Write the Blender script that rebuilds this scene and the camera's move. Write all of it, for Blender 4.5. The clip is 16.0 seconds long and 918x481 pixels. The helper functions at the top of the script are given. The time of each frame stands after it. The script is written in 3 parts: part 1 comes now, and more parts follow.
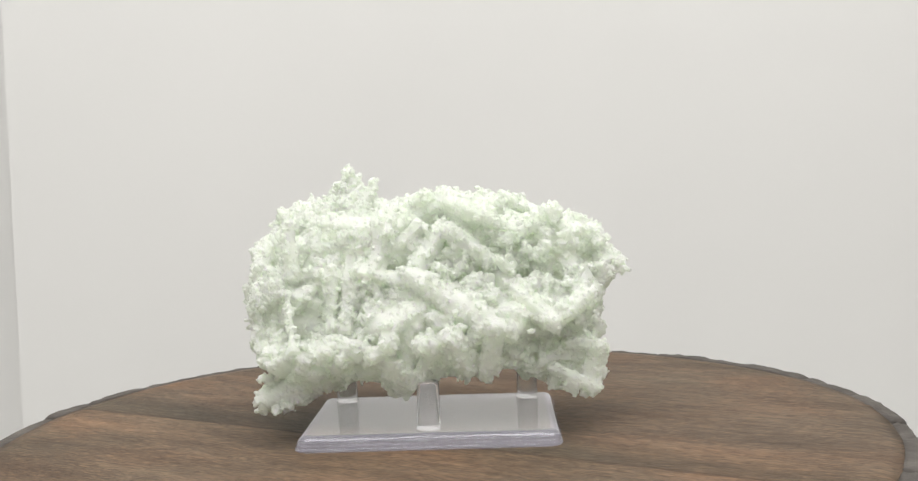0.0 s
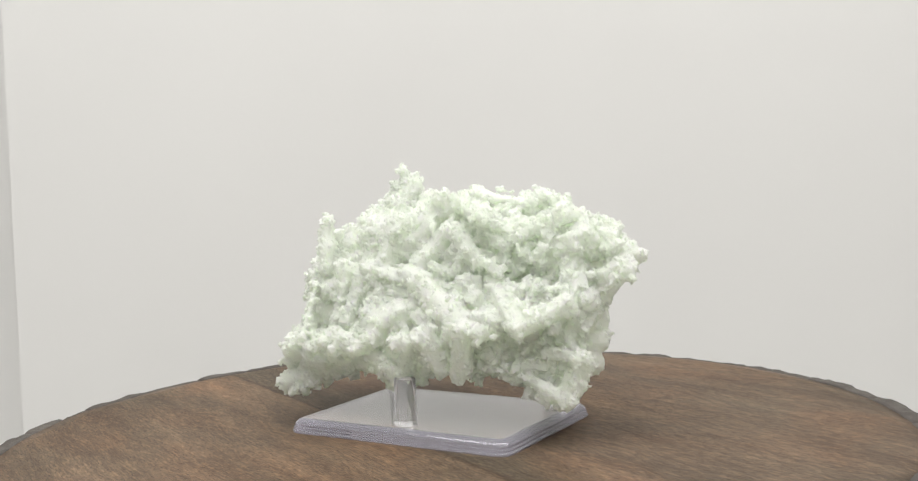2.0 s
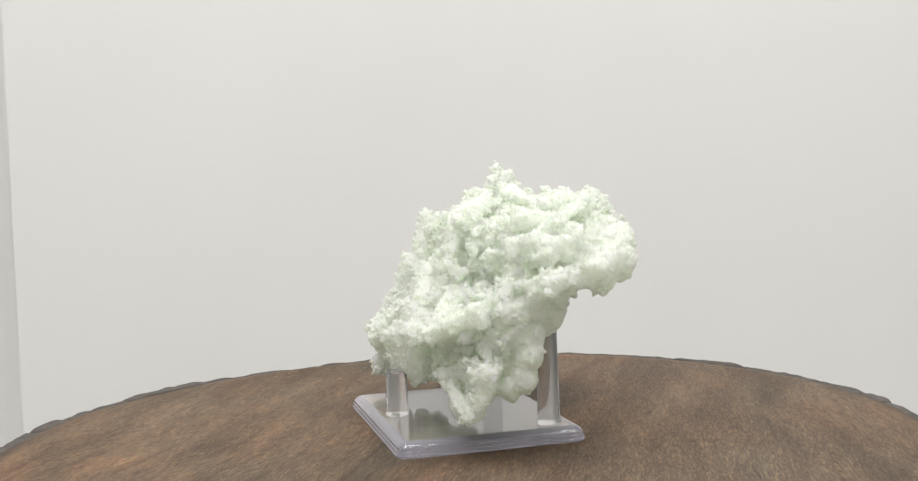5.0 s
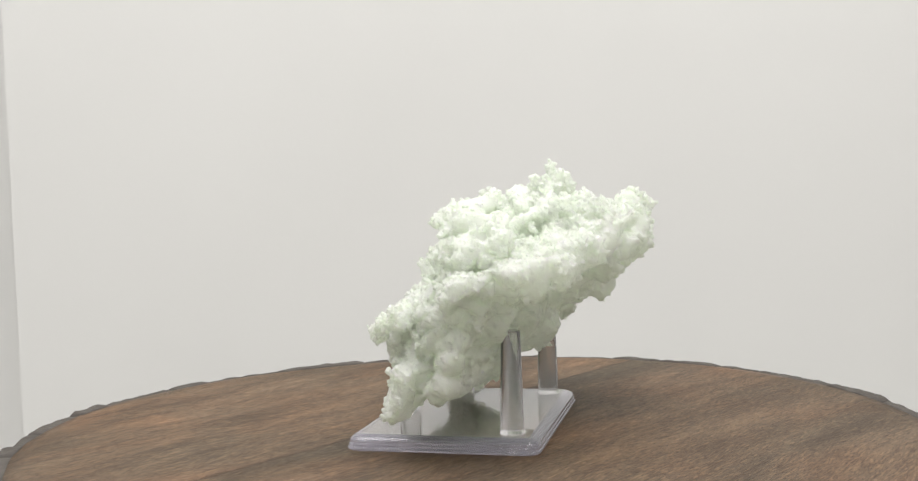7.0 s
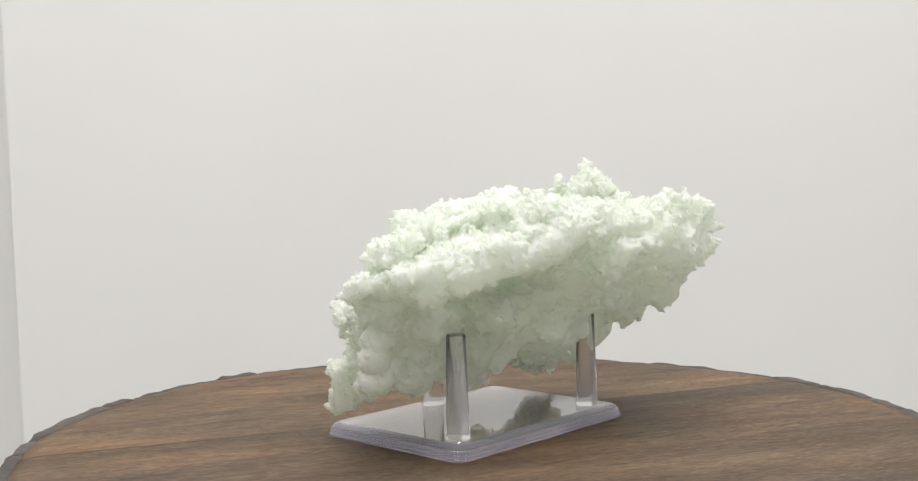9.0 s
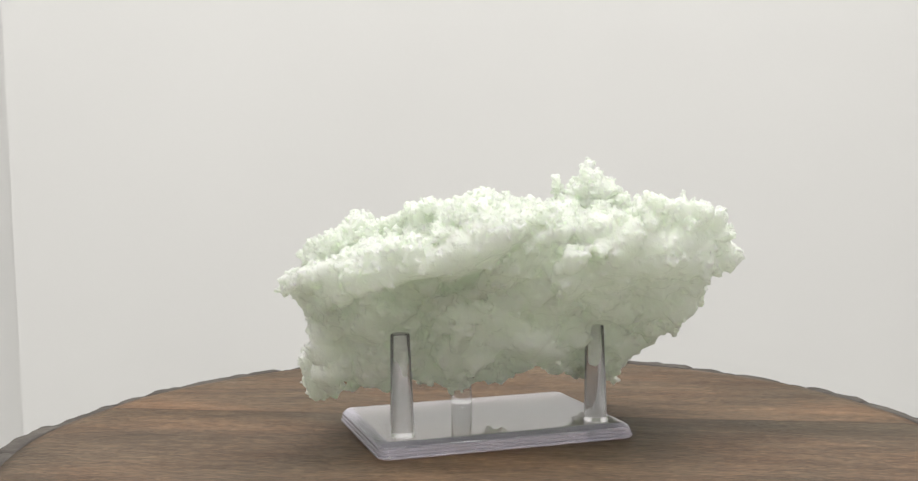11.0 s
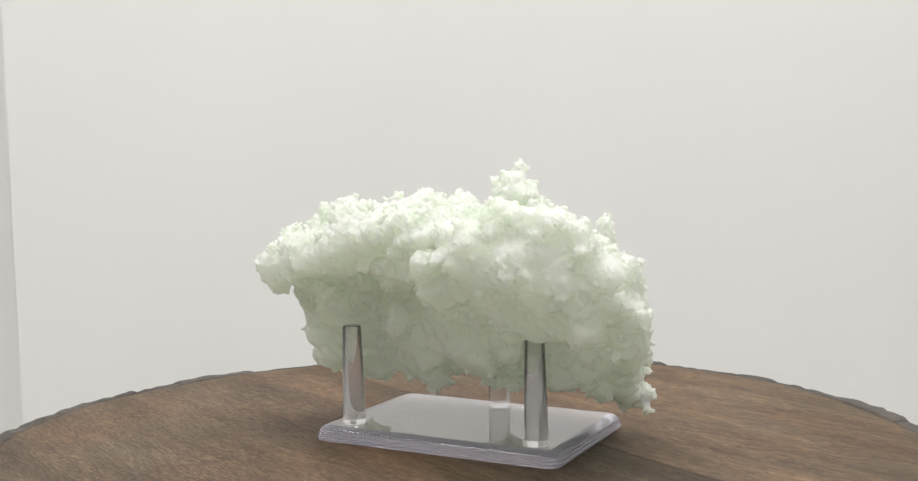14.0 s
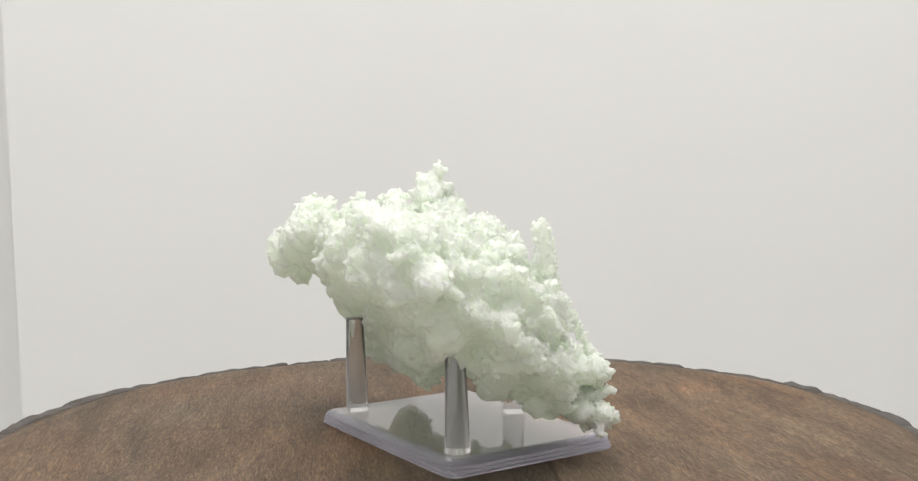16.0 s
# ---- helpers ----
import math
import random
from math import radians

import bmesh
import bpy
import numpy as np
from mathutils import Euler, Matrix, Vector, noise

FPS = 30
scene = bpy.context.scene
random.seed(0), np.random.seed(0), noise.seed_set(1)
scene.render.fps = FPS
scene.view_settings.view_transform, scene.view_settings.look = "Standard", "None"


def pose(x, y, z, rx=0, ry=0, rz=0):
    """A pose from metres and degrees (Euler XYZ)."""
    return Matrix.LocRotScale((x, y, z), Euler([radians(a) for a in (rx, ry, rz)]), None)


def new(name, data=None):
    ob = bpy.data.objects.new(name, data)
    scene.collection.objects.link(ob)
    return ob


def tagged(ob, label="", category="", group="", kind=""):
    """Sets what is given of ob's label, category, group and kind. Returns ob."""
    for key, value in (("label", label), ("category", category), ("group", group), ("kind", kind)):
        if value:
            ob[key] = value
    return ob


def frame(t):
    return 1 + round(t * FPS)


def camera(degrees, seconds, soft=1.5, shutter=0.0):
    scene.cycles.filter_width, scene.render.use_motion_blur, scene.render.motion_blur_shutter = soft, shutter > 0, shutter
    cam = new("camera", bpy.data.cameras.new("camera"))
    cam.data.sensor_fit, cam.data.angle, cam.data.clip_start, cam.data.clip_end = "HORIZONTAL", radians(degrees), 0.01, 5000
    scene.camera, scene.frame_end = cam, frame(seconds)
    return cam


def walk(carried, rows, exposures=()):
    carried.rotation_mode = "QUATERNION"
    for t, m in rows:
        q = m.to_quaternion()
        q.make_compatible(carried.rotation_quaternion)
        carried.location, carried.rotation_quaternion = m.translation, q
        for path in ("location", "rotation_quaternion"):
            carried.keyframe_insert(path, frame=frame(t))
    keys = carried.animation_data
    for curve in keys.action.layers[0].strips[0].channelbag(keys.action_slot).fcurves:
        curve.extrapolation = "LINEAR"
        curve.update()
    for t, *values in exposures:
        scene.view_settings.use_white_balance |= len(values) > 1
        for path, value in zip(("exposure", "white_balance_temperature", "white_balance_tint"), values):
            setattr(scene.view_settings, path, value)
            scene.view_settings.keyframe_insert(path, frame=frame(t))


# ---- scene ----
cam = camera(46.07, 16.0, soft=1.25)
EYE = pose(0.0, -0.336, 0.0815, 90 - 3.833, 1.371, -0.495)
walk(cam, [(0.0, EYE), (16.0, EYE)], exposures=[(0.0, 0.22), (16.0, 0.22)])


def turn_at(t):
    """The turntable's turn in degrees at t seconds, clockwise seen from above."""
    return -(14.6964 * t + 1.1538 * t * (t - 16) / 64 + 0.4496 * t * (t - 16) * (t - 8) / 300)


# ---- world and light ----
world = bpy.data.worlds.new("world")
scene.world = world
world.use_nodes = True
world.node_tree.nodes["Background"].inputs[0].default_value = (0.9, 0.95, 1.0, 1)
world.node_tree.nodes["Background"].inputs[1].default_value = 0.05


def panel(name, m, w, d, watts, colour):
    data = bpy.data.lights.new(name, "AREA")
    data.shape, data.size, data.size_y = "RECTANGLE", w, d
    data.energy, data.color = watts, colour
    ob = new(name, data)
    ob.matrix_world = m
    return ob


# the ceiling lamp above the specimen
panel("overhead_panel", pose(0.0, -0.15, 1.58), 2.4, 1.0, 34.3, (1.0, 0.99, 0.97))
# unseen fill, added behind the camera to brighten pegs and the specimen's front
panel("overhead_panel", pose(0.0, -1.55, 1.58), 1.3, 0.8, 13.0, (1.0, 0.99, 0.97))

# ---- materials ----


def material(name):
    m = bpy.data.materials.new(name)
    m.use_nodes = True
    nt = m.node_tree
    return m, nt, nt.nodes["Principled BSDF"]


def node(nt, kind, **values):
    n = nt.nodes.new(kind)
    for key, v in values.items():
        n.inputs[key].default_value = v
    return n


def ramp(nt, source, stops):
    n = nt.nodes.new("ShaderNodeValToRGB")
    el = n.color_ramp.elements
    while len(el) < len(stops):
        el.new(0.5)
    for e, (p, c) in zip(el, stops):
        e.position, e.color = p, (*c, 1)
    nt.links.new(source, n.inputs[0])
    return n.outputs[0]


def coords(nt, scale=(1, 1, 1), turn=(0, 0, 0)):
    c = nt.nodes.new("ShaderNodeTexCoord")
    m = node(nt, "ShaderNodeMapping", Scale=scale, Rotation=turn)
    nt.links.new(c.outputs["Object"], m.inputs[0])
    return m.outputs[0]


def noise_tex(nt, vec, scale, detail=4.0, rough=0.55, distortion=0.0):
    n = node(nt, "ShaderNodeTexNoise", Scale=scale, Detail=detail, Roughness=rough, Distortion=distortion)
    nt.links.new(vec, n.inputs["Vector"])
    return n.outputs["Fac"]


def blend(nt, kind, fac, a, b):
    n = nt.nodes.new("ShaderNodeMix")
    n.data_type, n.blend_type = "RGBA", kind
    for sock, v in ((n.inputs[0], fac), (n.inputs[6], a), (n.inputs[7], b)):
        if isinstance(v, bpy.types.NodeSocket):
            nt.links.new(v, sock)
        else:
            sock.default_value = v
    return n.outputs[2]


def relief(nt, bsdf, height, strength, distance):
    n = node(nt, "ShaderNodeBump", Strength=strength, Distance=distance)
    nt.links.new(height, n.inputs["Height"])
    nt.links.new(n.outputs[0], bsdf.inputs["Normal"])


def facets(nt, bsdf, vec):
    """Fine crystal relief under a millimetre across."""
    relief(nt, bsdf, noise_tex(nt, vec, 1100, 3, 0.6), 0.6, 0.0005)


def paint_material(name, low, high):
    m, nt, b = material(name)
    v = coords(nt)
    c = ramp(nt, noise_tex(nt, v, 2.2, 3), [(0.3, low), (0.7, high)])
    nt.links.new(c, b.inputs["Base Color"])
    b.inputs["Roughness"].default_value = 0.75
    relief(nt, b, noise_tex(nt, v, 260, 3), 0.08, 0.0006)
    return m


SEAM = 0.020 + 0.008
DARK, PLAIN = (0.84, 0.90, 0.90), (1.0, 1.0, 1.0)
SEAM_TONES = [(0.0, (1.10, 1.09, 1.08)), (0.25, PLAIN), (0.40, DARK), (0.485, DARK), (0.5, (0.55, 0.52, 0.50)), (0.515, (1.2, 1.16, 1.1)), (0.7, (1.16, 1.13, 1.08))]


def wood_material():
    """Oiled wood: long grain one way, short saw flecks, patches of tone, and a dark seam along the grain."""
    m, nt, b = material("oiled_brown_wood")
    along = coords(nt, (1, 1, 0), (0, 0, radians(-151.5)))
    sway = node(nt, "ShaderNodeTexNoise", Scale=9.0, Detail=2.0)
    nt.links.new(along, sway.inputs["Vector"])
    bent = nt.nodes.new("ShaderNodeVectorMath")
    bent.operation = "MULTIPLY_ADD"
    bent.inputs[1].default_value = (0.012, 0.016, 0)
    nt.links.new(sway.outputs["Color"], bent.inputs[0])
    nt.links.new(along, bent.inputs[2])

    def grain(x, y):
        n = node(nt, "ShaderNodeMapping", Scale=(x, y, 1))
        nt.links.new(bent.outputs[0], n.inputs[0])
        return n.outputs[0]

    bands = noise_tex(nt, grain(13, 70), 1.0, 4, 0.6, 0.25)
    streak = noise_tex(nt, grain(70, 420), 1.0, 5, 0.62, 0.2)
    fleck = noise_tex(nt, grain(230, 1500), 1.0, 2, 0.55, 0.5)
    pore = noise_tex(nt, grain(300, 1900), 1.7, 2, 0.5, 0.3)
    broad = noise_tex(nt, grain(9, 17), 1.0, 3, 0.5, 0.6)
    rust = noise_tex(nt, grain(13, 24), 1.3, 3, 0.5, 0.8)
    c = ramp(nt, bands, [(0.27, (0.070, 0.049, 0.035)), (0.45, (0.101, 0.071, 0.050)), (0.58, (0.125, 0.088, 0.062)), (0.75, (0.168, 0.120, 0.085))])
    c = blend(nt, "MULTIPLY", 1.0, c, ramp(nt, broad, [(0.32, (0.70, 0.76, 0.78)), (0.5, (0.96, 0.97, 0.96)), (0.68, (1.20, 1.13, 1.05))]))
    c = blend(nt, "MULTIPLY", 1.0, c, ramp(nt, rust, [(0.45, (1, 1, 1)), (0.66, (1.08, 0.985, 0.93))]))
    c = blend(nt, "MULTIPLY", 0.9, c, ramp(nt, streak, [(0.3, (0.70, 0.68, 0.66)), (0.5, (1, 1, 1)), (0.7, (1.22, 1.20, 1.16))]))
    c = blend(nt, "MULTIPLY", 0.9, c, ramp(nt, pore, [(0.36, (0.40, 0.38, 0.36)), (0.43, (1, 1, 1))]))
    c = blend(nt, "MULTIPLY", 1.0, c, ramp(nt, fleck, [(0.40, (0.82, 0.81, 0.80)), (0.48, (1, 1, 1)), (0.56, (1.04, 1.04, 1.03)), (0.65, (1.55, 1.50, 1.40))]))
    xyz = nt.nodes.new("ShaderNodeSeparateXYZ")
    nt.links.new(bent.outputs[0], xyz.inputs[0])
    side = node(nt, "ShaderNodeMapRange")
    side.inputs["From Min"].default_value, side.inputs["From Max"].default_value = SEAM - 0.05, SEAM + 0.05
    nt.links.new(xyz.outputs[1], side.inputs[0])
    seam = ramp(nt, side.outputs[0], SEAM_TONES)
    c = blend(nt, "MULTIPLY", 1.0, c, seam)
    nt.links.new(c, b.inputs["Base Color"])
    b.inputs["Roughness"].default_value = 0.62
    b.inputs["Specular IOR Level"].default_value = 0.2
    relief(nt, b, blend(nt, "MIX", 0.5, fleck, pore), 0.7, 0.0008)
    return m


def bark_material():
    m, nt, b = material("grey_bark")
    v = coords(nt)
    c = ramp(nt, noise_tex(nt, v, 70, 5, 0.65), [(0.3, (0.045, 0.038, 0.033)), (0.55, (0.08, 0.070, 0.062)), (0.8, (0.125, 0.110, 0.096))])
    nt.links.new(c, b.inputs["Base Color"])
    b.inputs["Roughness"].default_value = 0.85
    relief(nt, b, noise_tex(nt, v, 240, 5, 0.7), 0.7, 0.0015)
    return m


def crystal_material(name):
    m, nt, b = material(name)
    v = coords(nt)
    c = ramp(nt, noise_tex(nt, v, 60, 4), [(0.3, (0.905, 0.962, 0.868)), (0.7, (0.94, 0.97, 0.91))])
    nt.links.new(c, b.inputs["Base Color"])
    b.inputs["Subsurface Weight"].default_value = 1.0
    b.inputs["Subsurface Radius"].default_value = (0.92, 1.0, 0.86)
    b.inputs["Subsurface Scale"].default_value = 0.0055
    b.inputs["Roughness"].default_value = 0.22
    b.inputs["IOR"].default_value = 1.55
    facets(nt, b, v)
    # light that passes right through the clear crystal
    glow = nt.nodes.new("ShaderNodeBsdfTranslucent")
    glow.inputs["Color"].default_value = (0.925, 0.97, 0.88, 1)
    mix = node(nt, "ShaderNodeMixShader", Fac=0.31)
    nt.links.new(b.outputs[0], mix.inputs[1])
    nt.links.new(glow.outputs[0], mix.inputs[2])
    clear = nt.nodes.new("ShaderNodeBsdfTransparent")
    clear.inputs["Color"].default_value = (0.93, 0.968, 0.87, 1)
    both = node(nt, "ShaderNodeMixShader", Fac=0.16)
    nt.links.new(mix.outputs[0], both.inputs[1])
    nt.links.new(clear.outputs[0], both.inputs[2])
    nt.links.new(both.outputs[0], nt.nodes["Material Output"].inputs["Surface"])
    return m


def acrylic_material(name, colour, clear):
    m, nt, b = material(name)
    b.inputs["Base Color"].default_value = colour
    b.inputs["Transmission Weight"].default_value = clear
    b.inputs["Roughness"].default_value = 0.015
    b.inputs["IOR"].default_value = 1.49
    return m


PAINT = paint_material("white_wall_paint", (0.685, 0.68, 0.668), (0.72, 0.715, 0.703))
FLOOR = paint_material("grey_floor", (0.50, 0.495, 0.48), (0.56, 0.555, 0.54))
WOOD = wood_material()
BARK = bark_material()
CRYSTAL = crystal_material("mint_white_crystal")
ACRYLIC = acrylic_material("clear_acrylic", (0.975, 0.975, 0.985, 1), 0.95)
PEG = acrylic_material("clear_acrylic_peg", (0.975, 0.97, 0.985, 1), 0.90)
EDGE = acrylic_material("lavender_acrylic_edge", (0.87, 0.84, 0.985, 1), 0.82)

# ---- helpers for meshes ----


def mesh_object(name, bm, mat, parent=None, label="", smooth=False):
    me = bpy.data.meshes.new(name)
    bm.to_mesh(me)
    bm.free()
    me.materials.append(mat)
    if smooth:
        me.polygons.foreach_set("use_smooth", [len(p.vertices) < 9 for p in me.polygons])
    ob = new(name, me)
    ob.parent = parent
    return tagged(ob, label)


def array_object(name, verts, faces, mat, parent=None, label="", smooth=False):
    me = bpy.data.meshes.new(name)
    me.from_pydata(verts.tolist(), [], faces.tolist())
    me.materials.append(mat)
    if smooth:
        me.polygons.foreach_set("use_smooth", [True] * len(me.polygons))
    me.update()
    ob = new(name, me)
    ob.parent = parent
    return tagged(ob, label)


def box(x0, y0, z0, x1, y1, z1):
    bm = bmesh.new()
    bmesh.ops.create_cube(bm, size=1)
    for v in bm.verts:
        v.co = Vector(((x0, x1)[v.co.x > 0], (y0, y1)[v.co.y > 0], (z0, z1)[v.co.z > 0]))
    return bm


# ---- room ----


def room():
    shell = (("wall_north", (-0.379, 0.60, -0.85, 1.9, 1.10, 1.62), "smooth white painted wall behind the display"),
             ("wall_recess", (-1.9, 0.66, -0.85, -0.379, 1.10, 1.62), "white painted wall set back beside the corner"),
             ("wall_south", (-1.9, -2.4, -0.85, 1.9, -2.3, 1.62), "plain white painted wall"),
             ("wall_west", (-2.0, -2.4, -0.85, -1.9, 1.10, 1.62), "plain white painted wall"),
             ("wall_east", (1.9, -2.4, -0.85, 2.0, 1.10, 1.62), "plain white painted wall"),
             ("floor", (-2.0, -2.4, -0.95, 2.0, 1.10, -0.85), "plain grey floor"),
             ("ceiling", (-2.0, -2.4, 1.62, 2.0, 1.10, 1.70), "plain white painted ceiling"))
    for name, size, label in shell:
        tagged(mesh_object(name, box(*size), FLOOR if name == "floor" else PAINT), label, kind="structure")
    bm = bmesh.new()
    bmesh.ops.create_cone(bm, cap_ends=True, segments=48, radius1=0.09, radius2=0.09, depth=0.85 - 0.044)
    bmesh.ops.translate(bm, verts=bm.verts, vec=(0, 0, -0.044 - (0.85 - 0.044) / 2))
    tagged(mesh_object("plinth", bm, PAINT), "plain white plinth under the wooden slab", "plinth", kind="structure")


room()

# ---- wooden slab ----
TILT = (0.0137, 0.0078)


def top_height(x, y):
    return TILT[0] * x + TILT[1] * y - 0.0005


def rim_radius(a):
    r = 0.1458
    for k, c, s in ((1, -5.2, 4.7), (2, -0.7, 0.9), (3, 0.6, 1.5)):
        r += 0.001 * (c * math.cos(k * a) + s * math.sin(k * a))
    return r


def wooden_slab():
    slab = tagged(new("wood_slice"), "round brown tree slice with rough grey bark rim", "wood slice")
    steps, rings = 240, 26
    rng = random.Random(5)
    bm = bmesh.new()
    loops = []
    for j in range(1, rings + 1):
        f = j / rings
        loop = []
        for i in range(steps):
            a = 2 * math.pi * i / steps
            wob = 0.0015 * noise.noise((3 * math.cos(a), 3 * math.sin(a), 4))
            r = (rim_radius(a) - 0.0055 + wob) * f
            x, y = r * math.cos(a), r * math.sin(a)
            z = top_height(x, y) + 0.00006 * noise.noise((x * 40, y * 90, 1)) * min(1, (1 - f) * 9)
            if f > 0.985:
                z -= 0.0008
            loop.append(bm.verts.new((x, y, z)))
        loops.append(loop)
    mid = bm.verts.new((0, 0, top_height(0, 0)))
    for i in range(steps):
        bm.faces.new((mid, loops[0][i], loops[0][(i + 1) % steps]))
    for a, b in zip(loops, loops[1:]):
        for i in range(steps):
            k = (i + 1) % steps
            bm.faces.new((a[i], b[i], b[k], a[k]))
    low = [bm.verts.new((v.co.x * 0.97, v.co.y * 0.97, v.co.z * 0 - 0.042)) for v in loops[-1]]
    for i in range(steps):
        k = (i + 1) % steps
        bm.faces.new((loops[-1][i], low[i], low[k], loops[-1][k]))
    bm.faces.new(list(reversed(low)))
    mesh_object("wood_disc", bm, WOOD, slab, "brown oiled end grain with growth rings", smooth=True)
    # bark plates, each a lumpy wedge round the disc
    a = 0.0
    plates = []
    while a < 2 * math.pi - 0.05:
        w = min(rng.uniform(0.10, 0.27), 2 * math.pi - a)
        plates.append((a, w))
        a += w
    for a0, w in plates:
        bm = bmesh.new()
        n, rows = max(5, int(w / 0.02)), 7
        lift, push = rng.uniform(-0.0008, 0.0001), rng.uniform(-0.0012, 0.0012)
        grid = []
        for i in range(n + 1):
            f = i / n
            a = a0 + w * (f * 1.04 - 0.02)
            end = min(1.0, 0.35 + 6.5 * min(f, 1 - f))
            ring = []
            for j in range(rows):
                g = j / (rows - 1)
                outer = rim_radius(a) + push + 0.0009 * noise.noise((40 * math.cos(a), 40 * math.sin(a), 2))
                inner = rim_radius(a) - 0.0060
                r = inner + (outer - inner) * math.sin(min(1, g * 1.25) * math.pi / 2) * (0.88 + 0.12 * end)
                x, y = r * math.cos(a), r * math.sin(a)
                drop = 0.0004 if g < 0.6 else 0.0004 + 0.036 * ((g - 0.6) / 0.4) ** 1.8
                z = top_height(x, y) + lift - drop - 0.0006 * (1 - end)
                z += 0.0007 * noise.noise((x * 220, y * 220, g * 5))
                ring.append(bm.verts.new((x, y, z)))
            base = rim_radius(a) - 0.010
            ring.append(bm.verts.new((base * math.cos(a), base * math.sin(a), -0.042)))
            grid.append(ring)
        for p, q in zip(grid, grid[1:]):
            for j in range(len(p)):
                k = (j + 1) % len(p)
                bm.faces.new((p[j], p[k], q[k], q[j]))
        bm.faces.new(list(reversed(grid[0])))
        bm.faces.new(grid[-1])
        bmesh.ops.recalc_face_normals(bm, faces=bm.faces)
        mesh_object("bark_plate", bm, BARK, slab, smooth=True)
    return slab


# ---- acrylic stand ----
BASE = Matrix.Translation((-0.00715, 0.0035, 0)) @ Matrix(((1, 0, 0, 0), (0, 1, 0, 0), (TILT[0], TILT[1], 1, -0.0004), (0, 0, 0, 1))) @ pose(0, 0, 0, 0, 0, -2.5)


def round_rect(w, d, r, n=7):
    pts = []
    for cx, cy, a0 in ((1, 1, 0), (-1, 1, 90), (-1, -1, 180), (1, -1, 270)):
        for i in range(n + 1):
            a = radians(a0 + 90 * i / n)
            pts.append((cx * (w / 2 - r) + r * math.cos(a), cy * (d / 2 - r) + r * math.sin(a)))
    return pts


def lathe_loops(bm, loops):
    rows = [[bm.verts.new(p) for p in loop] for loop in loops]
    for a, b in zip(rows, rows[1:]):
        for i in range(len(a)):
            k = (i + 1) % len(a)
            bm.faces.new((a[i], a[k], b[k], b[i]))
    bm.faces.new(list(reversed(rows[0])))
    bm.faces.new(rows[-1])


def acrylic_stand():
    stand = tagged(new("display_stand"), "clear acrylic three-peg display stand on the wooden slab", "display stand")
    bm = bmesh.new()
    loops = []
    for inset, z in ((0.0006, 0.0), (0.0001, 0.0003), (0.0, 0.0007), (0.0001, 0.0011), (0.0006, 0.0013), (0.0003, 0.0016), (0.0004, 0.0021), (0.0009, 0.0023), (0.0006, 0.0026), (0.0008, 0.0030), (0.0013, 0.0036), (0.0019, 0.0041), (0.0027, 0.0044), (0.0036, 0.0045)):
        loops.append([BASE @ Vector((x, y, z)) for x, y in round_rect(0.0795 - 2 * inset, 0.0577 - 2 * inset, 0.0040 - inset * 0.6)])
    lathe_loops(bm, loops)
    for f in bm.faces:
        f.material_index = int(len(f.verts) == 4)
    for e in bm.edges:
        e.smooth = all(len(f.verts) == 4 for f in e.link_faces)
    plate = mesh_object("base_plate", bm, ACRYLIC, stand, "clear acrylic base with lavender-tinted rounded edges", smooth=True)
    plate.data.materials.append(EDGE)
    for x, y, top in ((0.0241, 0.0217, 0.0346), (-0.0364, 0.0250, 0.0346), (-0.0081, -0.0168, 0.0182)):
        bm = bmesh.new()
        foot = top_height(x, y) + 0.0001 + 0.0046
        loops = []
        for r, z in ((0.0037, foot), (0.0037, foot + 0.0002), (0.0035, foot + 0.0012), (0.0028 + 0.0005 * (top < 0.03), top - 0.0004), (0.0025 + 0.0005 * (top < 0.03), top)):
            loops.append([(x + r * math.cos(a), y + r * math.sin(a), z) for a in (2 * math.pi * i / 40 for i in range(40))])
        lathe_loops(bm, loops)
        mesh_object("peg", bm, PEG, stand, "clear tapered acrylic peg", smooth=True)
    for ob in stand.children:
        ob.visible_shadow = False
    return stand


# ---- mineral specimen ----


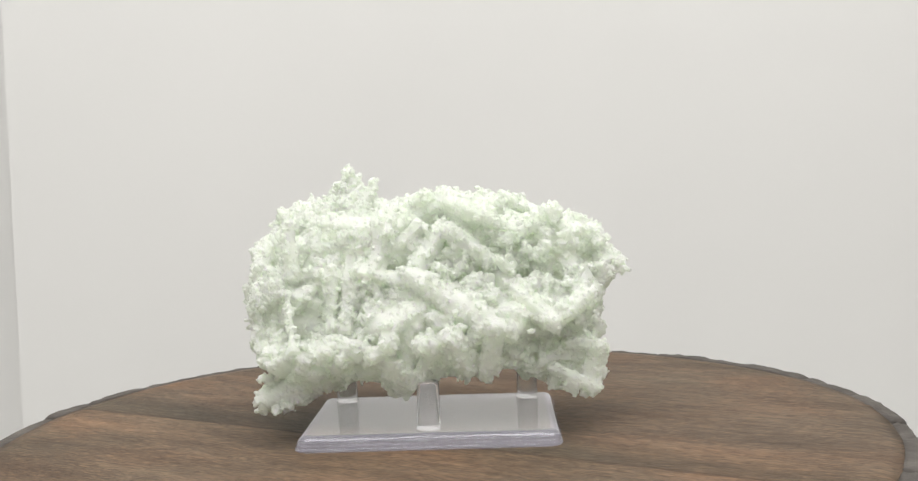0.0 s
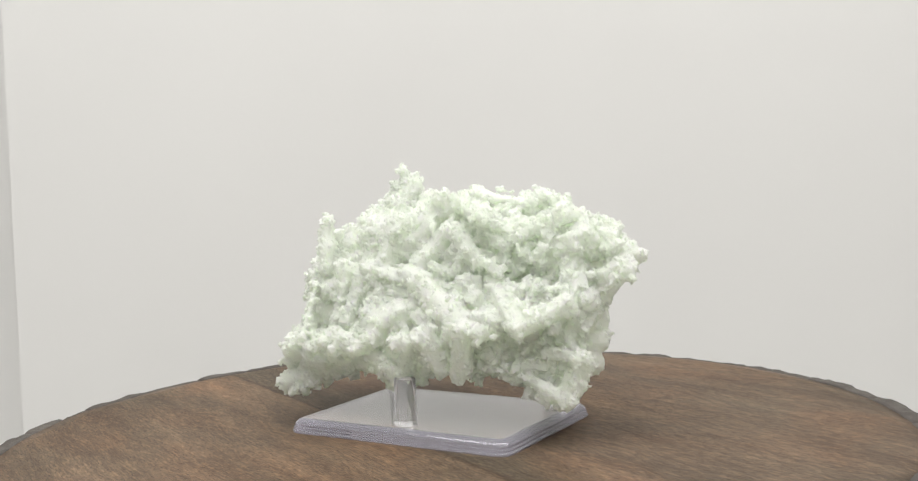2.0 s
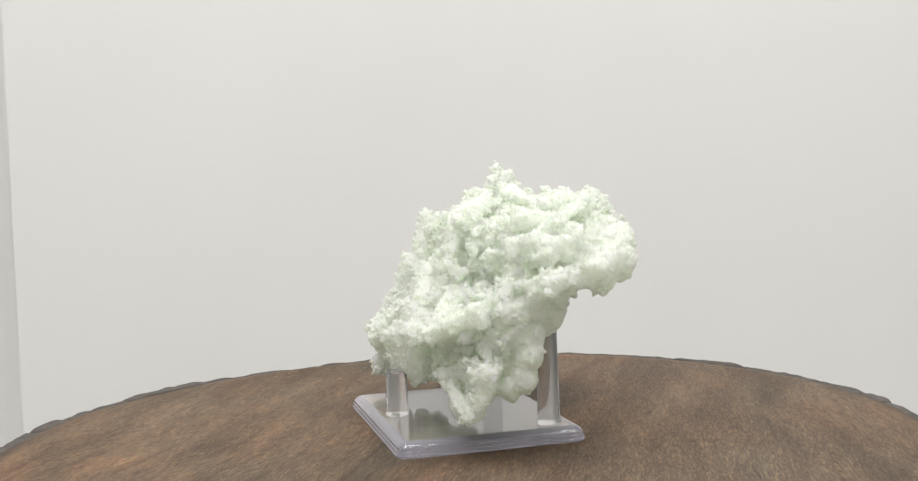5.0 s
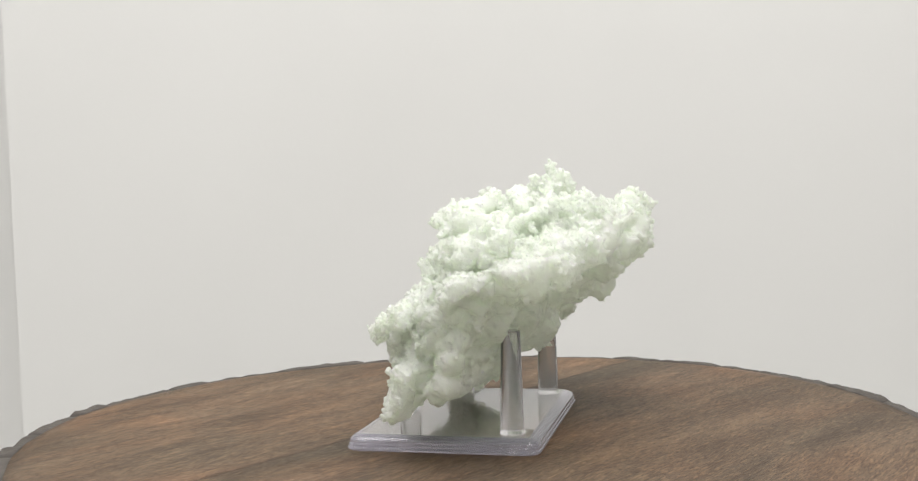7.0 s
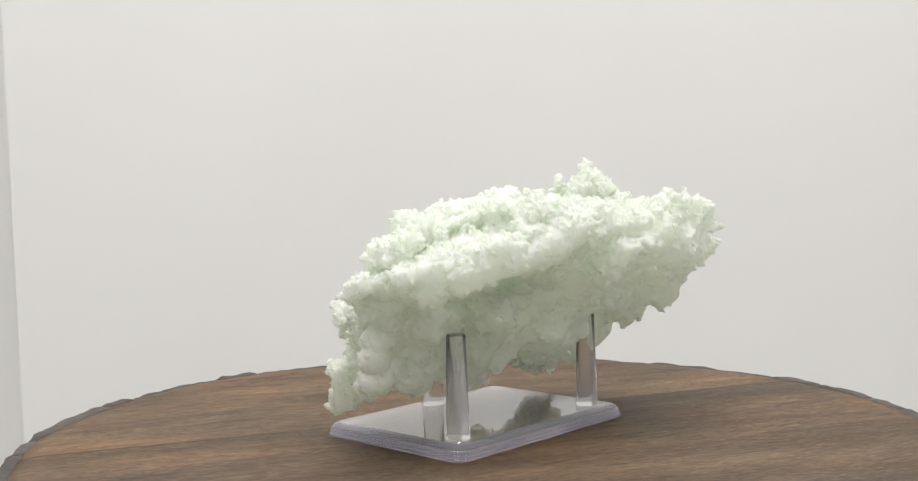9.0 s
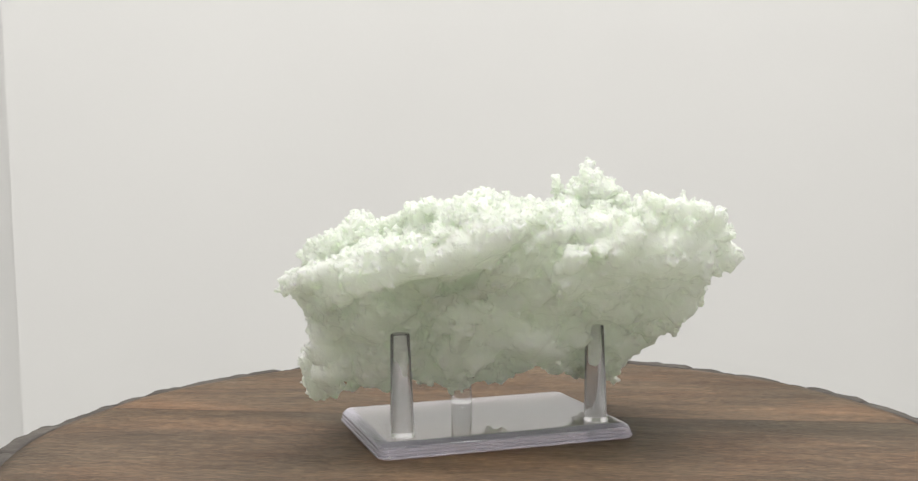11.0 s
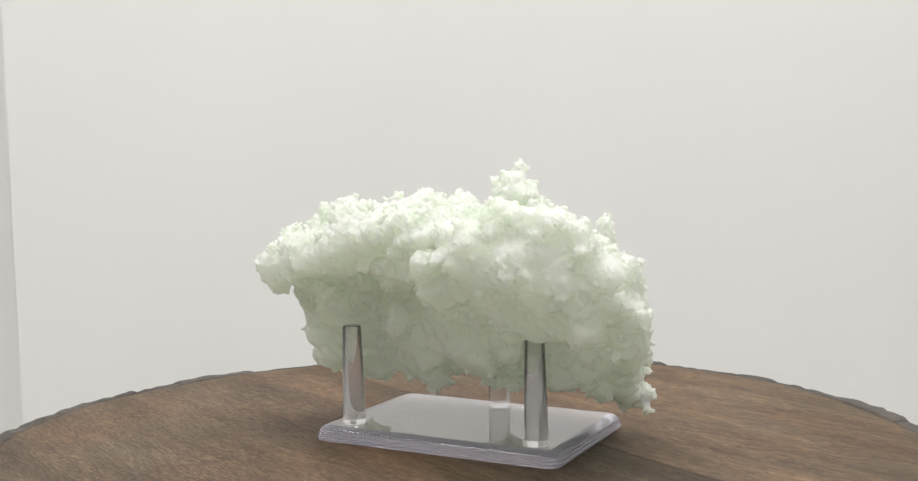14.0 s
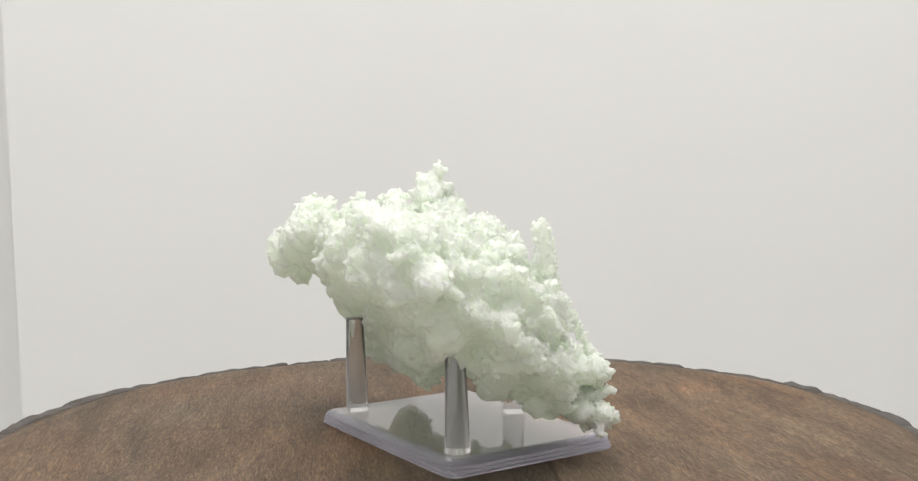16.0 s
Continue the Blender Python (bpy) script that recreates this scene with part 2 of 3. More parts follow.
class Field:
    """A signed distance field on a grid, in millimetres."""

    def __init__(self, low, high, step):
        self.low, self.step = np.array(low, float), step
        self.shape = tuple(int((b - a) / step) + 1 for a, b in zip(low, high))
        self.d = np.full(self.shape, 9.0, np.float32)

    def window(self, low, high):
        i = np.clip(((np.array(low) - self.low) / self.step).astype(int), 0, np.array(self.shape) - 1)
        j = np.clip(((np.array(high) - self.low) / self.step).astype(int) + 2, 1, np.array(self.shape))
        axes = [self.low[k] + self.step * np.arange(i[k], j[k]) for k in range(3)]
        return tuple(slice(a, b) for a, b in zip(i, j)), np.meshgrid(*axes, indexing="ij", sparse=True)

    def ball(self, c, r, reach=4.0, soft=0.0):
        c = np.array(c, float)
        s, (x, y, z) = self.window(c - r - reach, c + r + reach)
        d = np.sqrt((x - c[0]) ** 2 + (y - c[1]) ** 2 + (z - c[2]) ** 2) - r
        self.join(s, d, soft)

    def rod(self, a, b, ra, rb, reach=2.0, soft=0.0):
        a, b = np.array(a, float), np.array(b, float)
        r = max(ra, rb) + reach
        s, (x, y, z) = self.window(np.minimum(a, b) - r, np.maximum(a, b) + r)
        v = b - a
        f = np.clip(((x - a[0]) * v[0] + (y - a[1]) * v[1] + (z - a[2]) * v[2]) / max(v @ v, 1e-6), 0, 1)
        d = np.sqrt((x - a[0] - f * v[0]) ** 2 + (y - a[1] - f * v[1]) ** 2 + (z - a[2] - f * v[2]) ** 2) - (ra + (rb - ra) * f)
        self.join(s, d, soft)

    def block(self, c, turn, half, edge=0.2, soft=0.0):
        """A turned block with softened edges."""
        c, half = np.array(c, float), np.array(half, float)
        r = np.linalg.norm(half) + 1.0
        s, (x, y, z) = self.window(c - r, c + r)
        x, y, z = x - c[0], y - c[1], z - c[2]
        q = [np.abs(turn[0][k] * x + turn[1][k] * y + turn[2][k] * z) - half[k] + edge for k in range(3)]
        out = np.sqrt(np.maximum(q[0], 0) ** 2 + np.maximum(q[1], 0) ** 2 + np.maximum(q[2], 0) ** 2)
        d = out + np.minimum(np.maximum(np.maximum(q[0], q[1]), q[2]), 0) - edge
        self.join(s, d, soft)

    def join(self, s, d, soft):
        old = self.d[s]
        if soft > 0:
            h = np.maximum(soft - np.abs(old - d), 0) / soft
            self.d[s] = np.minimum(old, d) - h * h * soft / 4
        else:
            self.d[s] = np.minimum(old, d)

    def ripple(self, rng, size, amount):
        """Adds smooth random relief of a given size."""
        out = None
        lat = rng.uniform(-1, 1, tuple(int(n * self.step / size) + 3 for n in self.shape))
        for k in range(3):
            p = np.arange(self.shape[k]) * self.step / size
            i = p.astype(int)
            f = p - i
            f = f * f * (3 - 2 * f)
            m = np.zeros((self.shape[k], lat.shape[k]))
            m[np.arange(len(i)), i] = 1 - f
            m[np.arange(len(i)), i + 1] += f
            lat = np.moveaxis(np.tensordot(m, lat, axes=(1, k)), 0, k)
        self.d += (amount * lat).astype(np.float32)

    def value(self, pts):
        i = np.clip(((pts - self.low) / self.step + 0.5).astype(int), 0, np.array(self.shape) - 1)
        return self.d[tuple(i.T)]

    def skin(self):
        """Surface nets: vertices (mm) and quads."""
        d = self.d
        inside = d < 0
        n = np.array(self.shape) - 1
        corner = lambda a, o: a[o[0]:o[0] + n[0], o[1]:o[1] + n[1], o[2]:o[2] + n[2]]
        offs = [(a, b, c) for a in (0, 1) for b in (0, 1) for c in (0, 1)]
        count = sum(corner(inside, o).astype(np.int8) for o in offs)
        cell = (count > 0) & (count < 8)
        ids = np.full(cell.shape, -1, np.int64)
        at = np.argwhere(cell)
        ids[cell] = np.arange(len(at))
        vals = {o: d[tuple((at + o).T)] for o in offs}
        total, hits = np.zeros((len(at), 3)), np.zeros(len(at))
        for o in offs:
            for k in range(3):
                if o[k]:
                    continue
                q = tuple(1 if m == k else o[m] for m in range(3))
                a, b = vals[o], vals[q]
                cross = (a < 0) != (b < 0)
                f = np.where(cross, a / np.where(cross, a - b, 1), 0)
                p = np.tile(np.array(o, float), (len(at), 1))
                p[:, k] += f
                total += p * cross[:, None]
                hits += cross
        verts = (at + total / hits[:, None]) * self.step + self.low
        quads = []
        for k in range(3):
            u, w = (k + 1) % 3, (k + 2) % 3
            nxt = np.roll(inside, -1, k)
            edge = inside != nxt
            edge[tuple(slice(-1, None) if m == k else slice(None) for m in range(3))] = False
            e = np.argwhere(edge)
            e = e[(e[:, u] > 0) & (e[:, w] > 0) & (e[:, u] < n[u]) & (e[:, w] < n[w])]
            flip = inside[tuple(e.T)]
            du, dw = np.eye(3, dtype=int)[u], np.eye(3, dtype=int)[w]
            q = np.stack([ids[tuple((e - a).T)] for a in (du + dw, dw, 0 * du, du)], 1)
            q[~flip] = q[~flip][:, ::-1]
            quads.append(q)
        return verts, np.concatenate(quads)


def specimen_lumps():
    """Centre and radius in millimetres of the lumps that the specimen has grown from."""
    west_tip = (
        (-67, 52, 53, 2.8), (-65, 45, 52, 5.5), (-64, 21, 32, 3.4), (-63, 30, 43, 7.0), (-62, 15, 30, 5.2), (-62, 37, 46, 6.5),
        (-61, 27, 36, 6.1), (-60, 29, 60, 3.8), (-60, 50, 56, 6.8), (-59, -2, 25, 4.6), (-58, 38, 56, 9.1), (-58, 30, 32, 3.8),
        (-58, 3, 17, 3.6), (-58, -9, 13, 5.0), (-57, -8, 26, 3.4), (-57, 8, 29, 7.3),
    )
    west_end = (
        (-57, 22, 40, 9.5), (-56, 25, 60, 4.7), (-56, 35, 49, 10.5), (-55, -4, 15, 5.5), (-55, 51, 55, 6.5), (-54, 52, 64, 6.0),
        (-54, 45, 58, 10.5), (-54, 15, 61, 3.4), (-54, 5, 24, 7.9), (-54, 30, 46, 12.5), (-53, 14, 43, 7.9), (-52, -10, 13, 5.6),
        (-50, 7, 64, 2.8), (-50, 10, 61, 2.6), (-50, 51, 63, 8.6), (-49, 46, 58, 10.8),
    )
    west_shelf = (
        (-49, 25, 47, 13.9), (-49, 2, 23, 10.0), (-49, 4, 44, 7.8), (-48, 14, 35, 12.4), (-48, 37, 55, 13.4), (-47, 0, 44, 6.7),
        (-46, -7, 22, 9.0), (-45, 4, 62, 2.6), (-44, 31, 58, 12.1), (-44, -14, 15, 2.6), (-44, 8, 61, 2.6), (-44, 32, 38, 6.3),
        (-43, -11, 24, 7.7), (-43, 54, 54, 4.6), (-42, 7, 37, 14.9), (-42, -2, 22, 9.6),
    )
    west_flank = (
        (-41, 9, 28, 11.1), (-41, 25, 50, 16.6), (-40, 52, 63, 7.0), (-39, -13, 26, 5.6), (-37, -3, 49, 4.3), (-37, 33, 62, 11.8),
        (-36, 52, 54, 4.7), (-35, -10, 25, 8.3), (-35, 1, 29, 14.7), (-35, 29, 53, 18.5), (-33, 44, 56, 10.6), (-33, 23, 53, 18.0),
        (-32, 0, 30, 14.1), (-32, 35, 58, 14.8), (-32, 56, 61, 2.8), (-31, -15, 26, 5.2),
    )
    west_body = (
        (-31, 27, 74, 4.7), (-31, 36, 35, 2.8), (-30, 17, 47, 18.1), (-29, 53, 64, 4.2), (-28, 24, 32, 5.5), (-28, 49, 63, 6.7),
        (-27, -5, 26, 11.8), (-26, 6, 44, 13.4), (-26, 24, 75, 2.6), (-25, 13, 56, 13.3), (-25, 31, 56, 16.6), (-25, 35, 41, 6.3),
        (-24, -18, 27, 3.4), (-24, -3, 24, 10.6), (-24, 44, 56, 10.6), (-23, 37, 63, 9.6),
    )
    middle_west = (
        (-22, 50, 64, 5.7), (-21, 21, 52, 19.7), (-21, -5, 30, 11.1), (-21, 3, 63, 4.3), (-20, 21, 28, 5.2), (-19, -17, 28, 3.8),
        (-19, 24, 35, 7.7), (-18, 41, 57, 11.2), (-16, -9, 17, 5.7), (-16, 9, 44, 16.9), (-15, 19, 29, 6.1), (-15, 47, 64, 6.6),
        (-14, 2, 65, 3.4), (-14, -6, 28, 10.8), (-13, 32, 44, 7.7), (-13, -15, 18, 3.4),
    )
    middle = (
        (-12, -7, 21, 6.9), (-11, 17, 51, 19.8), (-11, 41, 62, 10.9), (-9, -17, 29, 3.9), (-9, -7, 34, 8.4), (-9, 13, 25, 4.7),
        (-8, -13, 20, 3.9), (-8, 12, 43, 19.2), (-8, 12, 69, 4.7), (-8, 42, 57, 9.5), (-7, 27, 51, 14.0), (-5, -8, 28, 8.7),
        (-5, 15, 55, 16.7), (-4, 29, 60, 14.6), (-3, -5, 53, 3.6), (-2, 41, 64, 10.4),
    )
    middle_east = (
        (0, -11, 30, 7.0), (0, 10, 41, 17.8), (1, 20, 53, 18.1), (1, 42, 54, 6.6), (2, 38, 62, 11.6), (3, -4, 36, 10.2),
        (4, 5, 53, 9.3), (4, 25, 64, 10.8), (5, -12, 22, 4.3), (6, 5, 29, 10.9), (7, -15, 32, 4.7), (8, 35, 60, 12.3),
        (9, -6, 55, 2.6), (9, 13, 43, 15.5), (10, -14, 22, 3.8), (10, 2, 40, 12.2),
    )
    east_body = (
        (11, 5, 58, 7.4), (13, -1, 56, 3.4), (13, 24, 61, 10.4), (13, 29, 45, 5.6), (13, 34, 62, 11.6), (13, 39, 56, 7.4),
        (13, 40, 64, 8.3), (14, 1, 33, 15.0), (14, 2, 64, 3.6), (16, 0, 30, 14.3), (17, 12, 41, 13.5), (17, 11, 55, 10.8),
        (17, 19, 51, 14.0), (17, -17, 33, 3.8), (17, -1, 33, 15.1), (18, -9, 24, 7.2),
    )
    east_flank = (
        (18, -1, 56, 3.4), (19, 2, 64, 3.4), (19, 33, 58, 9.5), (20, 31, 60, 11.6), (22, -17, 33, 3.0), (22, 37, 58, 8.6),
        (23, -1, 29, 13.0), (23, 0, 57, 3.6), (24, 11, 57, 9.5), (24, 11, 43, 13.4), (24, -9, 21, 6.3), (25, -5, 22, 7.9),
        (26, -9, 34, 7.1), (27, 30, 49, 4.2), (28, 13, 62, 6.0), (28, 35, 59, 8.7),
    )
    east_shelf = (
        (30, 1, 58, 3.0), (30, 12, 42, 11.8), (31, -9, 17, 3.8), (31, 30, 59, 8.7), (32, 1, 39, 9.6), (33, 20, 55, 12.3),
        (33, 1, 31, 11.2), (33, -13, 34, 3.4), (33, -4, 23, 7.3), (33, -3, 36, 8.9), (34, 37, 58, 6.1), (35, 5, 58, 3.6),
        (35, 11, 45, 9.9), (36, -9, 15, 3.6), (36, -5, 19, 4.8),
    )
    east_end = (
        (38, 24, 56, 10.0), (39, 4, 37, 9.4), (39, 13, 38, 6.4), (39, -2, 24, 6.8), (40, 38, 54, 3.0), (41, -7, 17, 3.0),
        (41, 3, 41, 7.7), (42, -1, 27, 5.5), (42, 14, 57, 5.2), (42, 22, 54, 9.8), (44, 33, 57, 4.1), (46, 14, 48, 4.8),
        (48, 8, 46, 4.6), (49, 20, 50, 5.3), (50, 16, 49, 3.8),
    )
    return west_tip + west_end + west_shelf + west_flank + west_body + middle_west + middle + middle_east + east_body + east_flank + east_shelf + east_end


STEP = 0.37


def frame_of(v, rng):
    """A turn whose third axis runs along v, with a random twist."""
    q = Vector(v).to_track_quat("Z", "Y").to_matrix() @ Euler((0, 0, rng.uniform(0, 6.28))).to_matrix()
    return np.array(q)


FRONT = np.array((0.0, -0.75, 0.66))


def grains(field, rng, count, size=1.2, proud=0.45, back=1.0):
    """Small sharp blocky crystals all over the skin."""
    grad = np.gradient(field.d)
    skin = np.argwhere(np.abs(field.d) < 0.4)
    for i in skin[rng.integers(0, len(skin), count)]:
        g = np.array([a[tuple(i)] for a in grad])
        g = g / (np.linalg.norm(g) + 1e-6)
        if g @ FRONT < -0.2 and g[2] < 0.1 and rng.random() > back:
            continue
        r = rng.uniform(0.6, 1.0) ** 2 * size
        c = field.low + i * field.step - g * r * proud + rng.normal(size=3) * 0.3
        field.block(c, frame_of(g + rng.normal(size=3) * 0.7, rng), (r * 0.75, r * rng.uniform(0.5, 0.75), r * rng.uniform(0.9, 1.5)), 0.04)


def skin_object(name, field, rng, thing, label):
    verts, quads = field.skin()
    verts += rng.normal(size=verts.shape) * 0.03
    return array_object(name, verts * 0.001, quads, CRYSTAL, thing, label)


def single_crystal(name, rods, rng, thing, label, coarse=0.0):
    ends = np.array([p for a, b, ra, rb in rods for p in (a, b)])
    field = Field(ends.min(0) - 9, ends.max(0) + 9, STEP)
    for a, b, ra, rb in rods:
        field.rod(a, b, ra, rb, 6.0, 0.6)
    field.ripple(rng, 4.0, 0.6)
    area = sum(np.linalg.norm(np.subtract(a, b)) * 6.28 * max(ra, rb) for a, b, ra, rb in rods)
    grains(field, rng, int(area * coarse), 2.3, 0.5)
    grains(field, rng, int(area * 0.5), 1.1)
    skin_object(name, field, rng, thing, label)


def mineral_specimen():
    thing = tagged(new("mineral_specimen"), "pale mint-white crystal cluster leaning on three clear pegs", "mineral specimen")
    rng = np.random.default_rng(11)
    low, high = (-76, -28, 2), (62, 68, 90)
    full = Field(low, high, STEP)
    for x, y, z, r in specimen_lumps():
        full.ball((x, y, z), r, 9.0)
    grad = np.stack(np.gradient(full.d), -1)
    grad /= np.linalg.norm(grad, axis=-1, keepdims=True) + 1e-6
    facing = np.clip((grad @ FRONT - 0.1) / 0.5, 0, 1)
    body = Field(low, high, STEP)
    pits = Field(low, high, STEP)
    pits.d[:] = 5.4
    pits.ripple(rng, 8.0, 8.0)
    body.d = (full.d + 2.0 + 1.6 * np.clip(grad[..., 2], 0, 1) + facing * np.clip(pits.d, 0, 9.0)).astype(np.float32)
    # the hollow under the shelf at the back
    behind = np.clip((-(grad @ FRONT) - 0.3) / 0.4, 0, 1)
    zz = (low[2] + STEP * np.arange(full.shape[2]))[None, None, :]
    xx = (low[0] + STEP * np.arange(full.shape[0]))[:, None, None]
    hollow = np.exp(-((zz - 40 + 0.06 * xx) / 9.0) ** 2) * np.clip((50 - np.abs(xx + 5)) / 12, 0, 1)
    dent = np.exp(-((xx - 6) / 19.0) ** 2 - ((zz - 51) / 8.0) ** 2)
    body.d += ((3.2 * hollow + 6.0 * dent) * behind).astype(np.float32)
    # stout columns that cross the open face, then short stubs between them
    near = np.argwhere((full.d > -7.0) & (full.d < -2.2) & (facing > 0.2))
    for most, lengths, radii, lift in ((120, (11, 28), (1.9, 3.3), 0.12), (330, (4, 10), (1.1, 2.2), 0.9)):
        made = 0
        for i in near[rng.integers(0, len(near), 4200)]:
            a = full.low + i * full.step
            nrm = grad[tuple(i)]
            v = rng.normal(size=3)
            v = v - nrm * (v @ nrm) * 0.8
            v = v / np.linalg.norm(v) + nrm * lift
            ln, r = rng.uniform(*lengths), rng.uniform(*radii)
            b = a + v / np.linalg.norm(v) * ln
            if full.value(b[None])[0] > 0.3 - r * 0.9:
                continue
            v = b - a
            body.block((a + b) / 2, frame_of(v, rng), (r, r * rng.uniform(0.7, 1.0), ln / 2 + r * 0.4), 0.3)
            made += 1
            if made > most:
                break

    # stubby ledges on the shaded back
    near = np.argwhere((body.d > -2.2) & (body.d < -0.3) & (behind > 0.3))
    for i in near[rng.integers(0, len(near), 420)]:
        r = rng.uniform(1.4, 4.0)
        v = np.array((rng.normal(), rng.normal() * 0.5, rng.normal() * 0.4)) + grad[tuple(i)] * 0.4
        body.block(full.low + i * full.step, frame_of(v, rng), (r, r * rng.uniform(0.5, 0.9), r * rng.uniform(1.0, 2.4)), 0.5, 1.0)

    def grow(a, b, ra, rb):
        if max(ra, rb) > 4.6:
            body.rod(a, b, ra * 0.8, rb * 0.8, 2.0, 0.8)
            return
        a, b, r = np.array(a), np.array(b), (ra + rb) * 0.37
        body.block((a + b) / 2, frame_of(b - a, rng), (r, r * 0.85, np.linalg.norm(b - a) / 2 + r * 0.7), 0.8)

    # the larger crystals and knobs that stand out from the mass
    grow((-31.6, 3.9, 57.0), (-4.7, 12.6, 69.5), 4.0, 3.6)
    grow((-51.6, -1.3, 44.1), (-48.6, -13.7, 27.8), 4.0, 3.6)
    grow((-38.2, -2.6, 49.4), (-37.2, -9.7, 34.0), 4.5, 4.1)
    grow((-56.3, 2.2, 30.8), (-52.9, -11.6, 23.0), 4.5, 3.6)
    grow((-29.0, -3.7, 50.8), (-15.0, -4.2, 47.2), 3.1, 3.6)
    grow((11.4, -4.5, 53.8), (-2.0, 2.8, 61.9), 3.6, 3.6)
    grow((-6.2, -17.6, 29.1), (-9.6, -14.3, 19.8), 3.4, 2.7)
    grow((-38.1, -12.4, 30.0), (-30.8, -15.3, 29.0), 3.6, 3.6)
    grow((-29.1, -14.6, 29.2), (-15.3, -13.9, 19.8), 3.6, 2.9)
    grow((13.2, -16.2, 33.7), (9.4, -13.2, 19.1), 4.0, 3.6)
    grow((45.4, -4.1, 25.6), (41.2, -7.1, 14.3), 4.0, 4.0)
    grow((-23.9, -10.9, 32.9), (-13.3, -9.4, 36.0), 4.5, 5.0)
    grow((-0.9, -17.2, 30.7), (4.2, -14.1, 21.2), 4.1, 3.8)
    grow((25.9, 30.5, 68.5), (40.4, 10.8, 59.4), 4.5, 3.6)
    grow((15.9, -2.1, 46.2), (28.4, -12.9, 35.5), 4.0, 4.5)
    grow((-40.1, 15.2, 64.0), (-20.4, 3.0, 61.4), 4.3, 4.0)
    grow((-1.8, 21.9, 72.4), (15.8, 25.1, 69.9), 5.0, 4.0)
    grow((-63.6, 28.1, 55.0), (-61.5, 13.0, 38.9), 3.2, 3.1)
    grow((-13.1, -3.8, 48.9), (8.1, -12.4, 35.9), 4.5, 4.9)
    grow((-26.9, 47.9, 57.2), (-44.9, 54.8, 59.7), 8.1, 7.2)
    grow((-49.4, 54.8, 59.6), (-65.2, 50.9, 55.1), 7.2, 5.4)
    grow((50.2, 26.3, 52.7), (32.7, 38.2, 60.1), 5.0, 5.0)
    grow((38.7, 7.0, 26.1), (38.4, -6.3, 14.3), 4.0, 3.2)
    grow((6.5, 24.1, 35.3), (5.3, 8.6, 18.5), 4.0, 2.2)
    grow((-27.0, 50.0, 56.2), (-55.7, 53.7, 55.2), 8.1, 7.2)
    grow((39.5, 37.5, 54.1), (4.1, 48.0, 61.7), 6.3, 5.4)
    grow((-32.7, 29.3, 76.8), (-36.9, 32.1, 73.4), 3.6, 3.6)
    grow((25.2, 31.6, 69.4), (17.9, 32.0, 72.4), 3.2, 3.6)
    grow((47.2, 14.6, 59.2), (45.7, 23.0, 61.3), 3.6, 3.6)
    grow((53.7, 10.7, 48.9), (51.2, 19.3, 52.2), 3.2, 3.6)
    grow((45.5, 21.9, 63.1), (36.3, 29.8, 65.0), 3.2, 3.2)
    grow((26.7, 31.7, 69.4), (17.7, 37.5, 71.9), 3.2, 3.2)
    grow((15.4, 41.3, 71.6), (4.6, 44.2, 72.0), 3.2, 3.2)
    grow((29.3, -15.6, 34.7), (40.5, -5.8, 41.0), 3.6, 4.5)
    grow((12.1, -2.4, 66.2), (-2.6, 13.1, 70.7), 4.0, 3.2)
    grow((13.3, -7.1, 55.0), (17.8, -3.0, 50.0), 2.5, 3.2)
    grow((42.7, -9.0, 13.0), (30.5, -11.0, 19.6), 1.8, 3.6)
    grow((16.8, 32.4, 71.6), (11.8, 45.6, 69.4), 4.5, 3.6)
    grow((49.3, 12.9, 51.1), (48.2, 27.2, 47.4), 3.6, 2.7)
    grow((45.6, -3.2, 25.6), (35.0, -7.6, 27.0), 3.2, 2.7)
    grow((32.7, 9.7, 66.6), (36.2, 25.1, 66.2), 2.7, 3.2)
    grow((-37.6, 52.8, 68.8), (-52.3, 56.8, 67.3), 4.0, 4.0)
    grow((18.0, 33.1, 71.9), (1.1, 31.6, 73.8), 4.0, 3.6)
    grow((-54.0, -4.0, 16.3), (-56.5, -8.5, 13.5), 4.2, 2.4)
    grow((-57.7, 8.7, 49.6), (-58.6, 7.7, 38.7), 2.7, 3.1)
    grow((-42, 28, 64), (-35, 27, 71), 6.5, 4.2)
    grow((-22, 26, 64), (-31, 26, 71), 6.5, 4.2)
    # the brow that juts out at the back
    for x, y, z, r in ((-31, 54, 61, 6.0), (-24, 52, 63, 5.0), (-38, 53, 61, 6.0), (-28, 55, 57, 4.0)):
        body.ball((x, y, z), r)
    # the upright sheet at the east end
    for x, y, z, r in ((43, 10, 41, 4.5), (42, 9, 35, 4.5), (43, 8, 29, 4.0), (42, 6, 23, 4.0)):
        body.ball((x, y, z), r)
    body.ripple(rng, 12.0, 0.9)
    body.ripple(rng, 4.0, 0.4)
    # lower brow at the front and lower east shoulder at the back
    yy = (low[1] + STEP * np.arange(full.shape[1]))[None, :, None]
    brow = 2.6 * np.clip((zz - 50) / 8, 0, 1) * np.clip((2 - yy) / 8, 0, 1)
    shoulder = 2.2 * np.clip((xx + 5) / 10, 0, 1) * np.clip((yy - 15) / 10, 0, 1) * np.clip(grad[..., 2] * 1.5, 0, 1)
